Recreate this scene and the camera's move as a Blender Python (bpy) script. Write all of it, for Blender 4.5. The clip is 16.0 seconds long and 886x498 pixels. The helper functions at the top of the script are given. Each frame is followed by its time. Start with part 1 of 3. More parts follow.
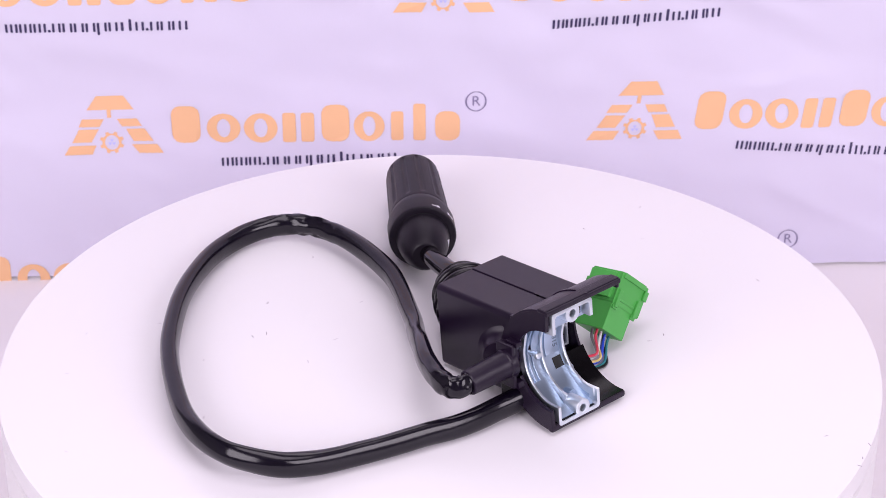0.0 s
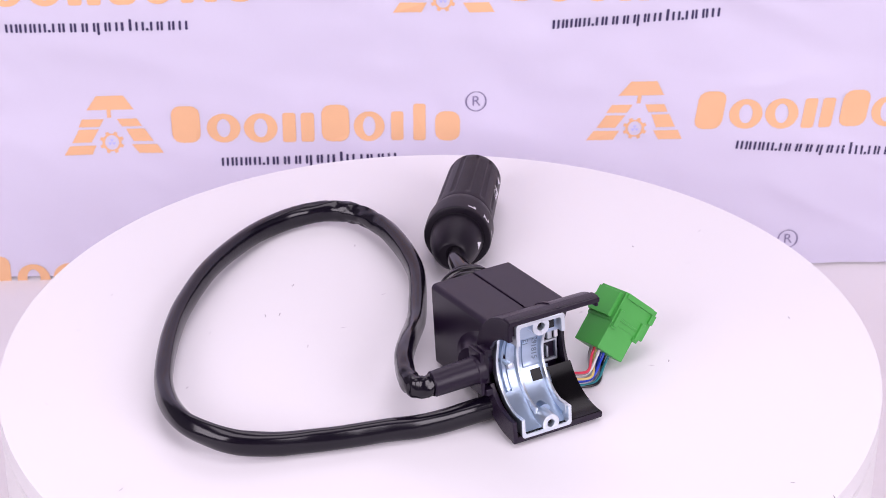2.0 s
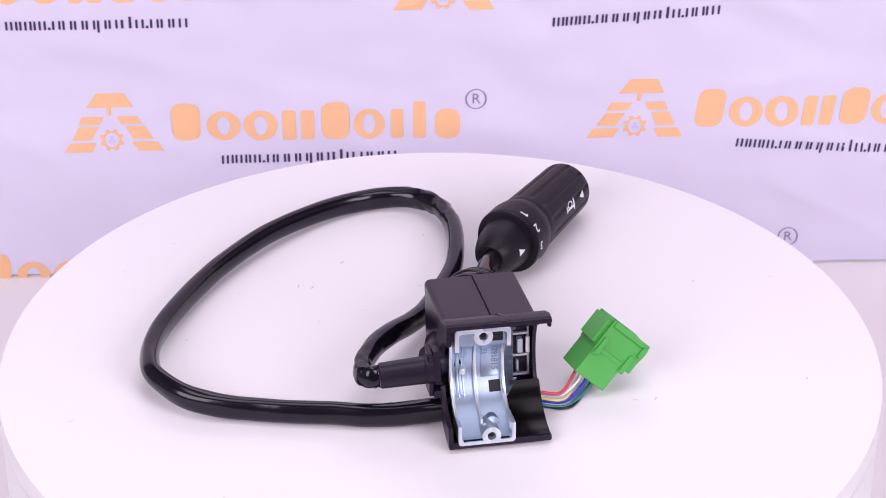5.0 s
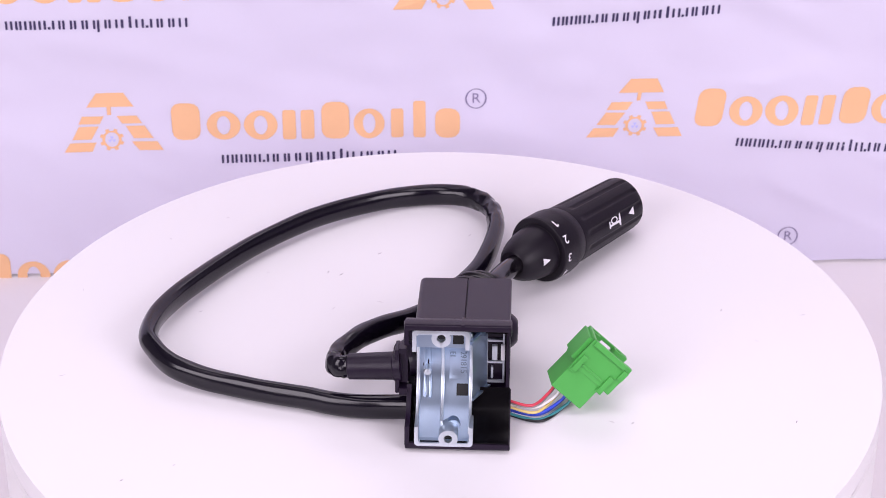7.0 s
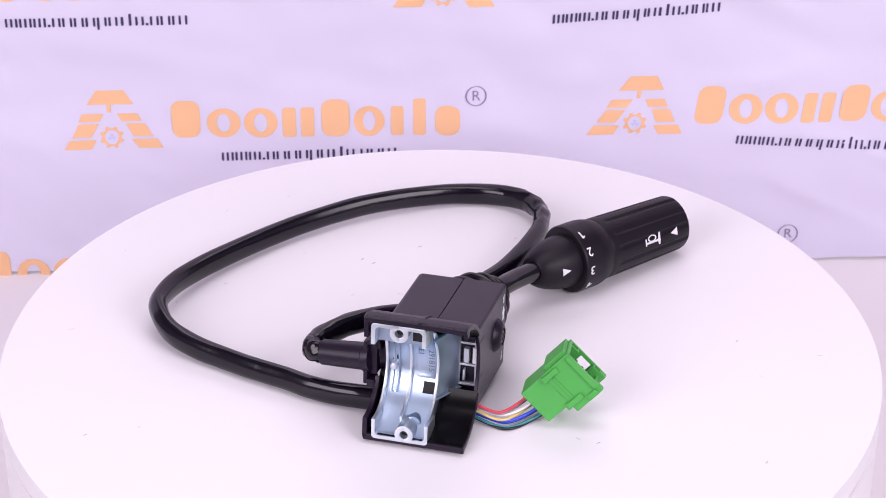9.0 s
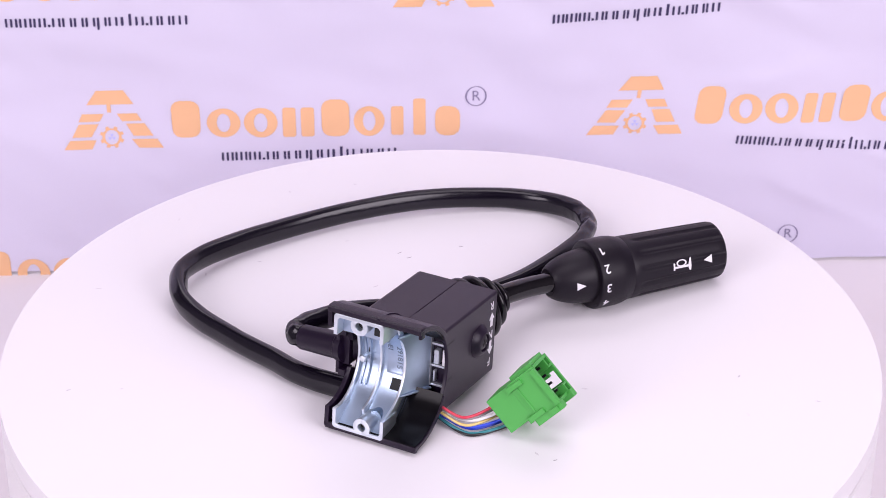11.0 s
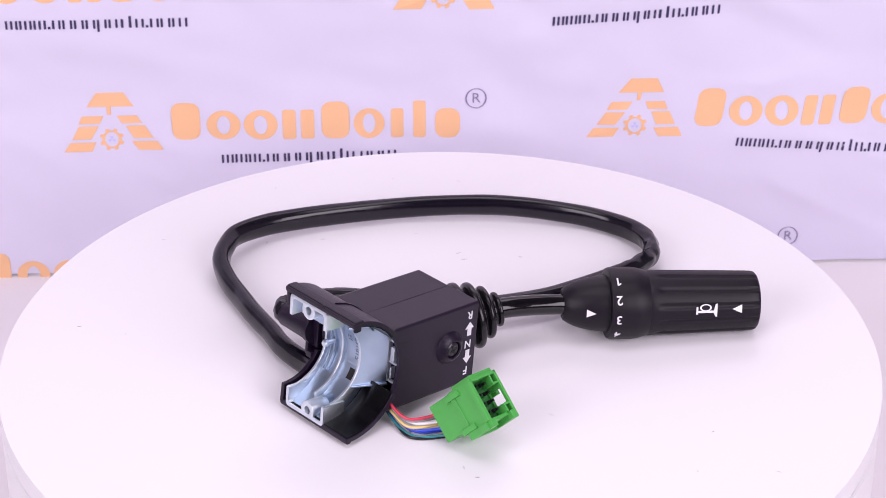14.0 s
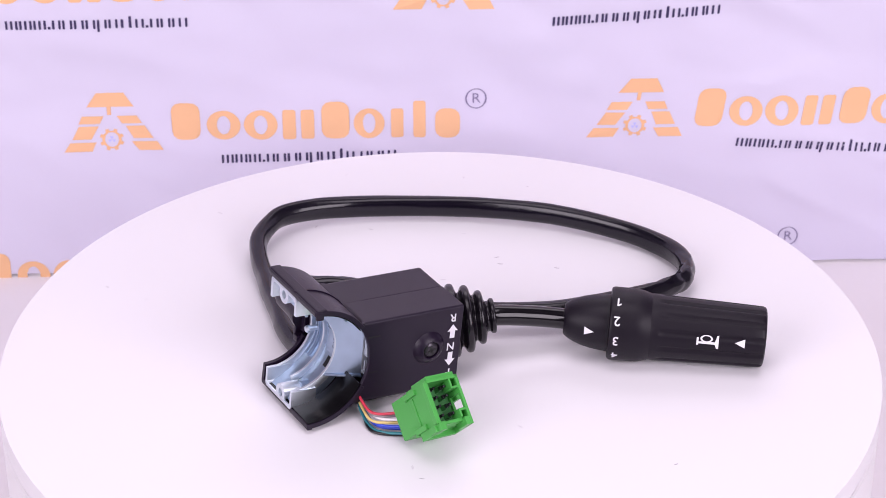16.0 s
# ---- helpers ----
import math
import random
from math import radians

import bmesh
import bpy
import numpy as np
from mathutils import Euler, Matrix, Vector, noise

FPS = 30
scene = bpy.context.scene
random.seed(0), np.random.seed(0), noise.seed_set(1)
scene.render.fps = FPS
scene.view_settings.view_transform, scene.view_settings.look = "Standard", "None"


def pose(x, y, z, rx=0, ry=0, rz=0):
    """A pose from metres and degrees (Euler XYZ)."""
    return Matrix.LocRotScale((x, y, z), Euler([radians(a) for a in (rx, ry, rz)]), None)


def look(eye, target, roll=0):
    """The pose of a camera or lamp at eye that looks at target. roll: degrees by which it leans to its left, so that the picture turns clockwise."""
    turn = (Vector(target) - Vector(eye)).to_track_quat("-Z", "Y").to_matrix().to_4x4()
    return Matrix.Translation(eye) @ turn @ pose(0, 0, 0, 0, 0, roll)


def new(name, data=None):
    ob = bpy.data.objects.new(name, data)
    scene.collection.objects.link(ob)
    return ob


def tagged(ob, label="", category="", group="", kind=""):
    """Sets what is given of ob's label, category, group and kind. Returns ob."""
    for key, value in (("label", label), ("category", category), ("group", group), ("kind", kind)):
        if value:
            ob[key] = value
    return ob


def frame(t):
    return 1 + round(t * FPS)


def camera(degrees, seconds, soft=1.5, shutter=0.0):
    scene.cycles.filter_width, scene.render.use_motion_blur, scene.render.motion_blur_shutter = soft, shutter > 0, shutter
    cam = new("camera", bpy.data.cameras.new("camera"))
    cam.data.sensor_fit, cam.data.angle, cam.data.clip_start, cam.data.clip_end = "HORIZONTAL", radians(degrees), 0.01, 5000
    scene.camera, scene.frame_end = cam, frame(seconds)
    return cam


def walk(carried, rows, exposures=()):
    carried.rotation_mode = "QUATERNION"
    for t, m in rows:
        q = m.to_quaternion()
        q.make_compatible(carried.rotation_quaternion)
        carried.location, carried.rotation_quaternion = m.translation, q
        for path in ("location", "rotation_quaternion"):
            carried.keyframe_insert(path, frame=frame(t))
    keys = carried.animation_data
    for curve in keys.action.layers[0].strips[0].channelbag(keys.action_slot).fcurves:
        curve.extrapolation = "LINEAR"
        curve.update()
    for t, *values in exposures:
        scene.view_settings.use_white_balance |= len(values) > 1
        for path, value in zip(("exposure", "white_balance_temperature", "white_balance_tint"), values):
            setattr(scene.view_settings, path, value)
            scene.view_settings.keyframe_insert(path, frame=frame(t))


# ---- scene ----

# ---------------------------------------------------------------- camera
cam = camera(23.747, 16.0, soft=0.7)
cam.data.dof.use_dof = True
cam.data.dof.focus_distance = 1.17
cam.data.dof.aperture_fstop = 26.0
TILTS = [(0.0, 4.6), (1.0, 3.9), (2.0, 4.6), (3.0, 4.5), (3.5, 2.6), (4.0, 1.0), (5.2, 0.4), (6.5, 0.2), (7.0, -0.4), (7.5, -2.4),
         (8.0, -4.2), (8.5, -4.7), (9.0, -4.6), (10.2, -4.7), (11.5, -4.3), (12.0, -3.3), (12.5, -2.6), (13.0, -1.6), (14.0, -0.8), (15.0, -0.8), (16.0, -0.6)]
walk(cam, [(t, pose(0, -1.02793, 0.63915, 60.782 + math.degrees(d / 3728.9), 0, -0.0894)) for t, d in TILTS])

# ---------------------------------------------------------------- light
world = bpy.data.worlds.new("studio")
scene.world = world
world.use_nodes = True
world.node_tree.nodes["Background"].inputs[0].default_value = (1.0, 0.93, 1.0, 1)
world.node_tree.nodes["Background"].inputs[1].default_value = 0.25


def softbox(name, eye, target, w, h, watts, color):
    lamp = bpy.data.lights.new(name, "AREA")
    lamp.shape, lamp.size, lamp.size_y, lamp.energy, lamp.color = "RECTANGLE", w, h, watts, color
    ob = new(name, lamp)
    ob.matrix_world = look(eye, target)
    return tagged(ob, "large white studio softbox above the turntable", "studio light", kind="structure")


TINT = (1.0, 0.90, 1.02)
softbox("softbox_key", (0.0, -0.25, 2.05), (0, 0.05, 0), 1.5, 1.0, 15.5, TINT)
softbox("softbox_back", (0.1, 1.25, 1.5), (0, 0, 0), 1.5, 0.8, 9.0, TINT)
softbox("softbox_west", (-1.45, -1.65, 1.1), (0, 0.3, 0), 1.4, 1.5, 41.0, TINT)
softbox("softbox_east", (1.5, -1.6, 1.1), (0, 0.3, 0), 1.4, 1.5, 43.5, TINT)
scene.view_settings.exposure = 0.0

# ---------------------------------------------------------------- materials


def material(name, color, rough=0.5, metal=0.0, vary=0.08, scale=60.0, bump=0.02, bump_scale=900.0, specular=0.5, coat=0.0):
    m = bpy.data.materials.new(name)
    m.use_nodes = True
    nt = m.node_tree
    b = nt.nodes["Principled BSDF"]
    b.inputs["Metallic"].default_value = metal
    b.inputs["Specular IOR Level"].default_value = specular
    b.inputs["Coat Weight"].default_value = coat
    co = nt.nodes.new("ShaderNodeTexCoord")
    n1 = nt.nodes.new("ShaderNodeTexNoise")
    n1.inputs["Scale"].default_value, n1.inputs["Detail"].default_value = scale, 6
    n2 = nt.nodes.new("ShaderNodeTexNoise")
    n2.inputs["Scale"].default_value, n2.inputs["Detail"].default_value = bump_scale, 3
    for n in (n1, n2):
        nt.links.new(co.outputs["Object"], n.inputs["Vector"])
    ramp = nt.nodes.new("ShaderNodeMix")
    ramp.data_type = "RGBA"
    nt.links.new(n1.outputs["Fac"], ramp.inputs[0])
    ramp.inputs[6].default_value = (*[max(0, c * (1 - vary)) for c in color], 1)
    ramp.inputs[7].default_value = (*[min(1, c * (1 + vary)) for c in color], 1)
    nt.links.new(ramp.outputs[2], b.inputs["Base Color"])
    rr = nt.nodes.new("ShaderNodeMapRange")
    rr.inputs["To Min"].default_value, rr.inputs["To Max"].default_value = max(0.02, rough * 0.85), min(1, rough * 1.15)
    nt.links.new(n1.outputs["Fac"], rr.inputs["Value"])
    nt.links.new(rr.outputs["Result"], b.inputs["Roughness"])
    bp = nt.nodes.new("ShaderNodeBump")
    bp.inputs["Strength"].default_value, bp.inputs["Distance"].default_value = bump, 0.001
    nt.links.new(n2.outputs["Fac"], bp.inputs["Height"])
    nt.links.new(bp.outputs["Normal"], b.inputs["Normal"])
    return m


M_DISC = material("white_laminate", (0.81, 0.79, 0.82), 0.55, vary=0.012, scale=9, bump=0.02, bump_scale=500, specular=0.3)
M_DISC_SIDE = material("white_edge_band", (0.80, 0.78, 0.80), 0.5, vary=0.02, scale=12, specular=0.3)
M_TABLE = material("white_table_cloth", (0.78, 0.74, 0.76), 0.8, vary=0.03, scale=5, bump=0.1, bump_scale=700, specular=0.1)
M_CLOTH = material("lavender_banner_fabric", (0.655, 0.622, 0.762), 0.75, vary=0.025, scale=6, bump=0.12, bump_scale=1400, specular=0.15)
M_ORANGE = material("orange_banner_ink", (0.83, 0.495, 0.275), 0.7, vary=0.04, scale=40, specular=0.15)
M_VIOLET = material("dark_violet_banner_ink", (0.06, 0.05, 0.115), 0.7, vary=0.05, scale=40, specular=0.15)
M_GREY_INK = material("grey_violet_banner_ink", (0.24, 0.21, 0.34), 0.7, vary=0.05, scale=40, specular=0.15)
M_BLUE = material("pale_blue_banner_ink", (0.50, 0.52, 0.85), 0.7, vary=0.05, scale=40, specular=0.15)
M_WALL = material("grey_studio_paint", (0.40, 0.39, 0.40), 0.8, vary=0.02, scale=3, specular=0.2)
M_FLOOR = material("grey_studio_floor", (0.20, 0.19, 0.20), 0.6, vary=0.05, scale=4)
M_PLASTIC = material("satin_black_plastic", (0.010, 0.0045, 0.016), 0.34, vary=0.15, scale=40, bump=0.12, bump_scale=2600, specular=0.31)
# smoother and blacker than the shell: the shade inside is put into the colour
M_PLASTIC_SHADED = material("black_plastic_shaded", (0.003, 0.0025, 0.0035), 0.22, vary=0.15, scale=40, specular=0.16)
M_GRIP = material("soft_black_grip", (0.0065, 0.004, 0.009), 0.42, vary=0.15, scale=40, bump=0.1, bump_scale=2600, specular=0.25)
M_SLEEVE = material("glossy_black_sleeve", (0.0045, 0.003, 0.008), 0.17, vary=0.25, scale=60, bump=0.06, bump_scale=260, specular=0.42)
M_RUBBER = material("black_rubber", (0.005, 0.0035, 0.0065), 0.22, vary=0.15, scale=60, specular=0.4)
M_ROD = material("black_enamelled_steel", (0.003, 0.002, 0.004), 0.08, vary=0.1, scale=60, specular=0.45)
# one zinc in two tones: lit rims and shaded recess put into the colour
M_ZINC_LIT = material("zinc_edge_lit", (0.74, 0.80, 0.86), 0.40, metal=1.0, vary=0.08, scale=120, bump=0.06, bump_scale=700)
M_ZINC_SHADED = material("zinc_casting_shaded", (0.44, 0.54, 0.68), 0.36, metal=1.0, vary=0.18, scale=70, bump=0.06, bump_scale=700)
M_FRAME = material("grey_terminal_frame", (0.50, 0.53, 0.58), 0.35, metal=0.5, vary=0.08, scale=90)
# darker than the casting: the shading of the relief is put into the colour
M_MARK_SHADED = material("shaded_cast_mark", (0.24, 0.29, 0.36), 0.5, metal=0.8, vary=0.2, scale=200)
# near-black that stands for the shade in slots, holes and joints
M_SLOT_SHADE = material("slot_shade", (0.004, 0.004, 0.005), 0.6)
M_GREEN = material("green_nylon", (0.072, 0.38, 0.070), 0.40, vary=0.06, scale=80, bump=0.05, bump_scale=1500)
M_GREEN_IN = material("green_nylon_core", (0.05, 0.21, 0.06), 0.5, vary=0.08, scale=80)
M_PRINT = material("white_print", (0.75, 0.73, 0.78), 0.5, vary=0.05, scale=200)
M_WHITE = material("white_nylon", (0.82, 0.80, 0.83), 0.4, vary=0.02)
M_SCREW = material("blackened_screw", (0.05, 0.045, 0.055), 0.28, metal=0.7, vary=0.1)
# grey of the bold scuffs, and of the shade painted under the disc's edge
M_SCUFF_AND_SHADE = material("grey_scuff_and_gap_shade", (0.36, 0.33, 0.37), 0.7, vary=0.3, scale=300)
M_SCUFF_PALE = material("pale_scuff", (0.64, 0.61, 0.65), 0.7, vary=0.15, scale=300)

# ---------------------------------------------------------------- mesh helpers (millimetres inside, metres outside)


def part(name, bm, mat, parent, label="", smooth=True, m=None, kind=""):
    if m is not None:
        bmesh.ops.transform(bm, matrix=m, verts=bm.verts)
    bmesh.ops.scale(bm, vec=(0.001, 0.001, 0.001), verts=bm.verts)
    bmesh.ops.recalc_face_normals(bm, faces=bm.faces)
    me = bpy.data.meshes.new(name)
    bm.to_mesh(me)
    bm.free()
    me.materials.append(mat)
    if smooth:
        for f in me.polygons:
            f.use_smooth = True
        me.set_sharp_from_angle(angle=radians(38))
    ob = new(name, me)
    if smooth and len(me.polygons) < 1500:
        even = ob.modifiers.new("even", "WEIGHTED_NORMAL")
        even.keep_sharp, even.weight = True, 80
    ob.parent = parent
    return tagged(ob, label, kind=kind)


def thing(name, label, category, kind=""):
    return tagged(new(name), label, category, kind=kind)


def block(x0, x1, y0, y1, z0, z1, bevel=0.0, segments=2, bm=None):
    bm = bm or bmesh.new()
    one = bmesh.new()
    bmesh.ops.create_cube(one, size=1, matrix=Matrix.Translation(((x0 + x1) / 2, (y0 + y1) / 2, (z0 + z1) / 2)) @ Matrix.Diagonal((x1 - x0, y1 - y0, z1 - z0, 1)))
    if bevel:
        bmesh.ops.bevel(one, geom=one.edges[:], offset=bevel, segments=segments, affect="EDGES", profile=0.5)
    return merge(bm, one)


def merge(bm, other, m=None):
    if m is not None:
        bmesh.ops.transform(other, matrix=m, verts=other.verts)
    tmp = bpy.data.meshes.new("tmp")
    other.to_mesh(tmp)
    other.free()
    bm.from_mesh(tmp)
    bpy.data.meshes.remove(tmp)
    return bm


def prism(outline, depth0, depth1, axes="xyz", bevel=0.0, holes=()):
    """A flat outline (a, b) extruded from depth0 to depth1. axes: which axes a, b and the depth run along."""
    bm = bmesh.new()
    order = [axes.index(k) for k in "xyz"]
    low = [bm.verts.new([(a, b, depth0)[k] for k in order]) for a, b in outline]
    high = [bm.verts.new([(a, b, depth1)[k] for k in order]) for a, b in outline]
    n = len(outline)
    bm.faces.new(low)
    bm.faces.new(high[::-1])
    for i in range(n):
        bm.faces.new((low[i], high[i], high[(i + 1) % n], low[(i + 1) % n]))
    if bevel:
        caps = [e for e in bm.edges if len({v in low for v in e.verts}) == 1]
        bmesh.ops.recalc_face_normals(bm, faces=bm.faces)
        bmesh.ops.bevel(bm, geom=caps, offset=bevel, segments=2, affect="EDGES", profile=0.5)
    return bm


def rounded(x0, x1, y0, y1, radii, steps=5):
    """A rectangle whose corners (x0 y0, x1 y0, x1 y1, x0 y1) have their own radii."""
    pts = []
    for (cx, cy, sx, sy, a0), r in zip(((x0, y0, 1, 1, 180), (x1, y0, -1, 1, 270), (x1, y1, -1, -1, 0), (x0, y1, 1, -1, 90)), radii):
        for k in range(steps + 1):
            a = radians(a0 + 90 * k / steps)
            pts.append((cx + sx * r + r * math.cos(a), cy + sy * r + r * math.sin(a)))
    return pts


def lathe(profile, steps=48, flutes=None):
    """Turn (along, radius) pairs round the x axis. flutes: a function of along, angle that gives a change of radius."""
    bm = bmesh.new()
    rings = []
    for x, r in profile:
        ring = []
        for k in range(steps):
            a = 2 * math.pi * k / steps
            q = max(0.01, r + (flutes(x, a) if flutes else 0))
            ring.append(bm.verts.new((x, q * math.cos(a), q * math.sin(a))))
        rings.append(ring)
    for p, q in zip(rings, rings[1:]):
        for k in range(steps):
            bm.faces.new((p[k], p[(k + 1) % steps], q[(k + 1) % steps], q[k]))
    bm.faces.new(rings[0][::-1])
    bm.faces.new(rings[-1])
    return bm


def along(a, b, up=(0, 0, 1)):
    """The pose whose x axis runs from a to b, with z as near to up as may be."""
    x = (Vector(b) - Vector(a)).normalized()
    y = Vector(up).cross(x).normalized()
    m = Matrix((x, y, x.cross(y))).transposed().to_4x4()
    return Matrix.Translation(a) @ m


def spline(points, steps):
    pts = [Vector(p) for p in points]
    pts = [2 * pts[0] - pts[1], *pts, 2 * pts[-1] - pts[-2]]
    out = []
    for i in range(1, len(pts) - 2):
        a, b, c, d = pts[i - 1:i + 3]
        for k in range(steps):
            t = k / steps
            out.append(0.5 * (2 * b + (c - a) * t + (2 * a - 5 * b + 4 * c - d) * t * t + (3 * b - a - 3 * c + d) * t ** 3))
    return out + [pts[-2]]


def tube(points, wide, tall, sides=16, steps=6, shape=None):
    """A hose along a smooth line. shape: a function of the way along (0 to 1) and the angle, that scales the radius."""
    line = spline(points, steps)
    bm = bmesh.new()
    rings = []
    n = len(line)
    for i, p in enumerate(line):
        d = (line[min(i + 1, n - 1)] - line[max(i - 1, 0)]).normalized()
        side = d.cross(Vector((0, 0, 1))).normalized()
        up = side.cross(d)
        ring = []
        for k in range(sides):
            a = 2 * math.pi * k / sides
            s = shape(i / (n - 1), a) if shape else 1
            ring.append(bm.verts.new(p + side * (wide * s * math.cos(a)) + up * (tall * s * math.sin(a))))
        rings.append(ring)
    for p, q in zip(rings, rings[1:]):
        for k in range(sides):
            bm.faces.new((p[k], p[(k + 1) % sides], q[(k + 1) % sides], q[k]))
    bm.faces.new(rings[0][::-1])
    bm.faces.new(rings[-1])
    return bm


def sector(r0, r1, a0, a1, x0, x1, steps=28, bevel=0.0, taper=0.0, flare=0.0):
    """A part of a ring round the x axis: angle 0 points along y, 90 along z."""
    arc = [radians(a0 + (a1 - a0) * k / steps) for k in range(steps + 1)]

    def inner(a):
        near = max(0.0, min(1.0, 1 - (a1 - math.degrees(a)) / taper)) if taper else 0.0
        return r0 + (r1 - 0.4 - r0) * near ** 2 + flare * (a / 1.5) ** 4
    outline = [((inner(a) + r1 - r0 if flare else r1) * math.cos(a), (inner(a) + r1 - r0 if flare else r1) * math.sin(a)) for a in arc] + [(inner(a) * math.cos(a), inner(a) * math.sin(a)) for a in arc[::-1]]
    bm = bmesh.new()
    low = [bm.verts.new((x0, a, b)) for a, b in outline]
    high = [bm.verts.new((x1, a, b)) for a, b in outline]
    n = len(outline)
    for i in range(n):
        bm.faces.new((low[i], high[i], high[(i + 1) % n], low[(i + 1) % n]))
    for i in range(steps):
        j = n - 1 - i
        bm.faces.new((low[i], low[i + 1], low[j - 1], low[j]))
        bm.faces.new((high[i], high[j], high[j - 1], high[i + 1]))
    if bevel:
        bmesh.ops.recalc_face_normals(bm, faces=bm.faces)
        sharp = [e for e in bm.edges if len(e.link_faces) == 2 and e.calc_face_angle() > 1.0]
        bmesh.ops.bevel(bm, geom=sharp, offset=bevel, segments=2, affect="EDGES", profile=0.5)
    return bm


def lettering(text, size, thick=0.15, bold=0.0):
    """Text in the x-y plane, centred, as a thin solid."""
    cu = bpy.data.curves.new("text", "FONT")
    cu.body, cu.size, cu.extrude, cu.align_x, cu.align_y = text, size, thick, "CENTER", "CENTER"
    cu.resolution_u, cu.offset = 4, bold
    ob = bpy.data.objects.new("text", cu)
    scene.collection.objects.link(ob)
    bpy.context.view_layer.update()
    me = bpy.data.meshes.new_from_object(ob.evaluated_get(bpy.context.evaluated_depsgraph_get()))
    bpy.data.objects.remove(ob)
    bm = bmesh.new()
    bm.from_mesh(me)
    bpy.data.meshes.remove(me)
    return bm


def wrap(bm, x, angle, radius, turn=0.0):
    """Lay a flat shape on a round rod along x: its y runs round the rod, its z outwards."""
    c, s = math.cos(radians(turn)), math.sin(radians(turn))
    rad = radius if callable(radius) else (lambda q: radius)
    for v in bm.verts:
        a, b = v.co.x * c - v.co.y * s, v.co.x * s + v.co.y * c
        r = rad(x + a)
        t = radians(angle) + b / r
        r += v.co.z
        v.co = (x + a, r * math.cos(t), r * math.sin(t))
    return bm


# ---------------------------------------------------------------- room
def slab(name, x0, x1, y0, y1, z0, z1, mat):
    bm = block(x0 * 1000, x1 * 1000, y0 * 1000, y1 * 1000, z0 * 1000, z1 * 1000)
    return part(name, bm, mat, None, smooth=False, kind="structure")


slab("floor", -2.5, 2.5, -3.0, 2.0, -1.0, -0.9, M_FLOOR)
slab("wall_north", -2.6, 2.6, 2.0, 2.1, -1.0, 2.4, M_WALL)
slab("wall_south", -2.6, 2.6, -3.1, -3.0, -1.0, 2.4, M_WALL)
slab("wall_west", -2.6, -2.5, -3.0, 2.0, -1.0, 2.4, M_WALL)
slab("wall_east", 2.5, 2.6, -3.0, 2.0, -1.0, 2.4, M_WALL)
slab("ceiling", -2.6, 2.6, -3.1, 2.1, 2.4, 2.5, M_WALL)


def build_table():
    t = thing("table", "long table covered with smooth white cloth", "table")
    bm = bmesh.new()
    bmesh.ops.create_grid(bm, x_segments=60, y_segments=50, size=1)
    for v in bm.verts:
        x, y = v.co.x * 800, v.co.y * 480 - 10
        z = -152 + 1.2 * noise.noise((x * 0.006, y * 0.006, 3)) + 1.6 * max(0, noise.noise((x * 0.011 + y * 0.004, y * 0.02, 8)))
        v.co = (x, y, z)
    rim = bmesh.ops.extrude_face_region(bm, geom=bm.faces[:])
    for v in rim["geom"]:
        if isinstance(v, bmesh.types.BMVert):
            v.co.z = -180
    part("tabletop", bm, M_TABLE, t)
    for x in (-740, 740):
        for y in (-440, 420):
            part("leg", block(x - 25, x + 25, y - 25, y + 25, -900, -180, 4), M_WALL, t)
    return t


build_table()

# ---------------------------------------------------------------- banner
BANNER = pose(0, 0.3537, 0, 0, 0, 1.97)


def ripple(x, z):
    soft = 5.0 * noise.noise((x * 0.0035, z * 0.006, 1)) + 2.3 * noise.noise((x * 0.010 + z * 0.012, z * 0.014, 5)) + 1.2 * noise.noise((x * 0.03 + z * 0.02, z * 0.04, 9))
    crease = max(0.0, 1 - 7 * abs(noise.noise((x * 0.009 + z * 0.004, z * 0.011, 21)))) * max(0.0, noise.noise((x * 0.006, z * 0.006, 33)) + 0.15)
    return soft - 2.2 * crease


def banner_ink(name, bm, mat, parent, label=""):
    """Flat ink shapes drawn in x-z, laid on the fabric."""
    for v in bm.verts:
        v.co = (v.co.x, ripple(v.co.x, v.co.y) - 0.35, v.co.y)
    ob = part(name, bm, mat, parent, label, smooth=False)
    return ob


def plate(outline, bm=None):
    one = bmesh.new()
    one.faces.new([one.verts.new((a, b, 0)) for a, b in outline])
    return merge(bm or bmesh.new(), one)


def ring_plate(cx, cy, rx, ry, w, bm, steps=28):
    pts = [(math.cos(2 * math.pi * k / steps), math.sin(2 * math.pi * k / steps)) for k in range(steps)]
    one = bmesh.new()
    o = [one.verts.new((cx + rx * a, cy + ry * b, 0)) for a, b in pts]
    i = [one.verts.new((cx + (rx - w) * a, cy + (ry - w * 0.6) * b, 0)) for a, b in pts]
    for k in range(steps):
        one.faces.new((o[k], o[(k + 1) % steps], i[(k + 1) % steps], i[k]))
    return merge(bm, one)


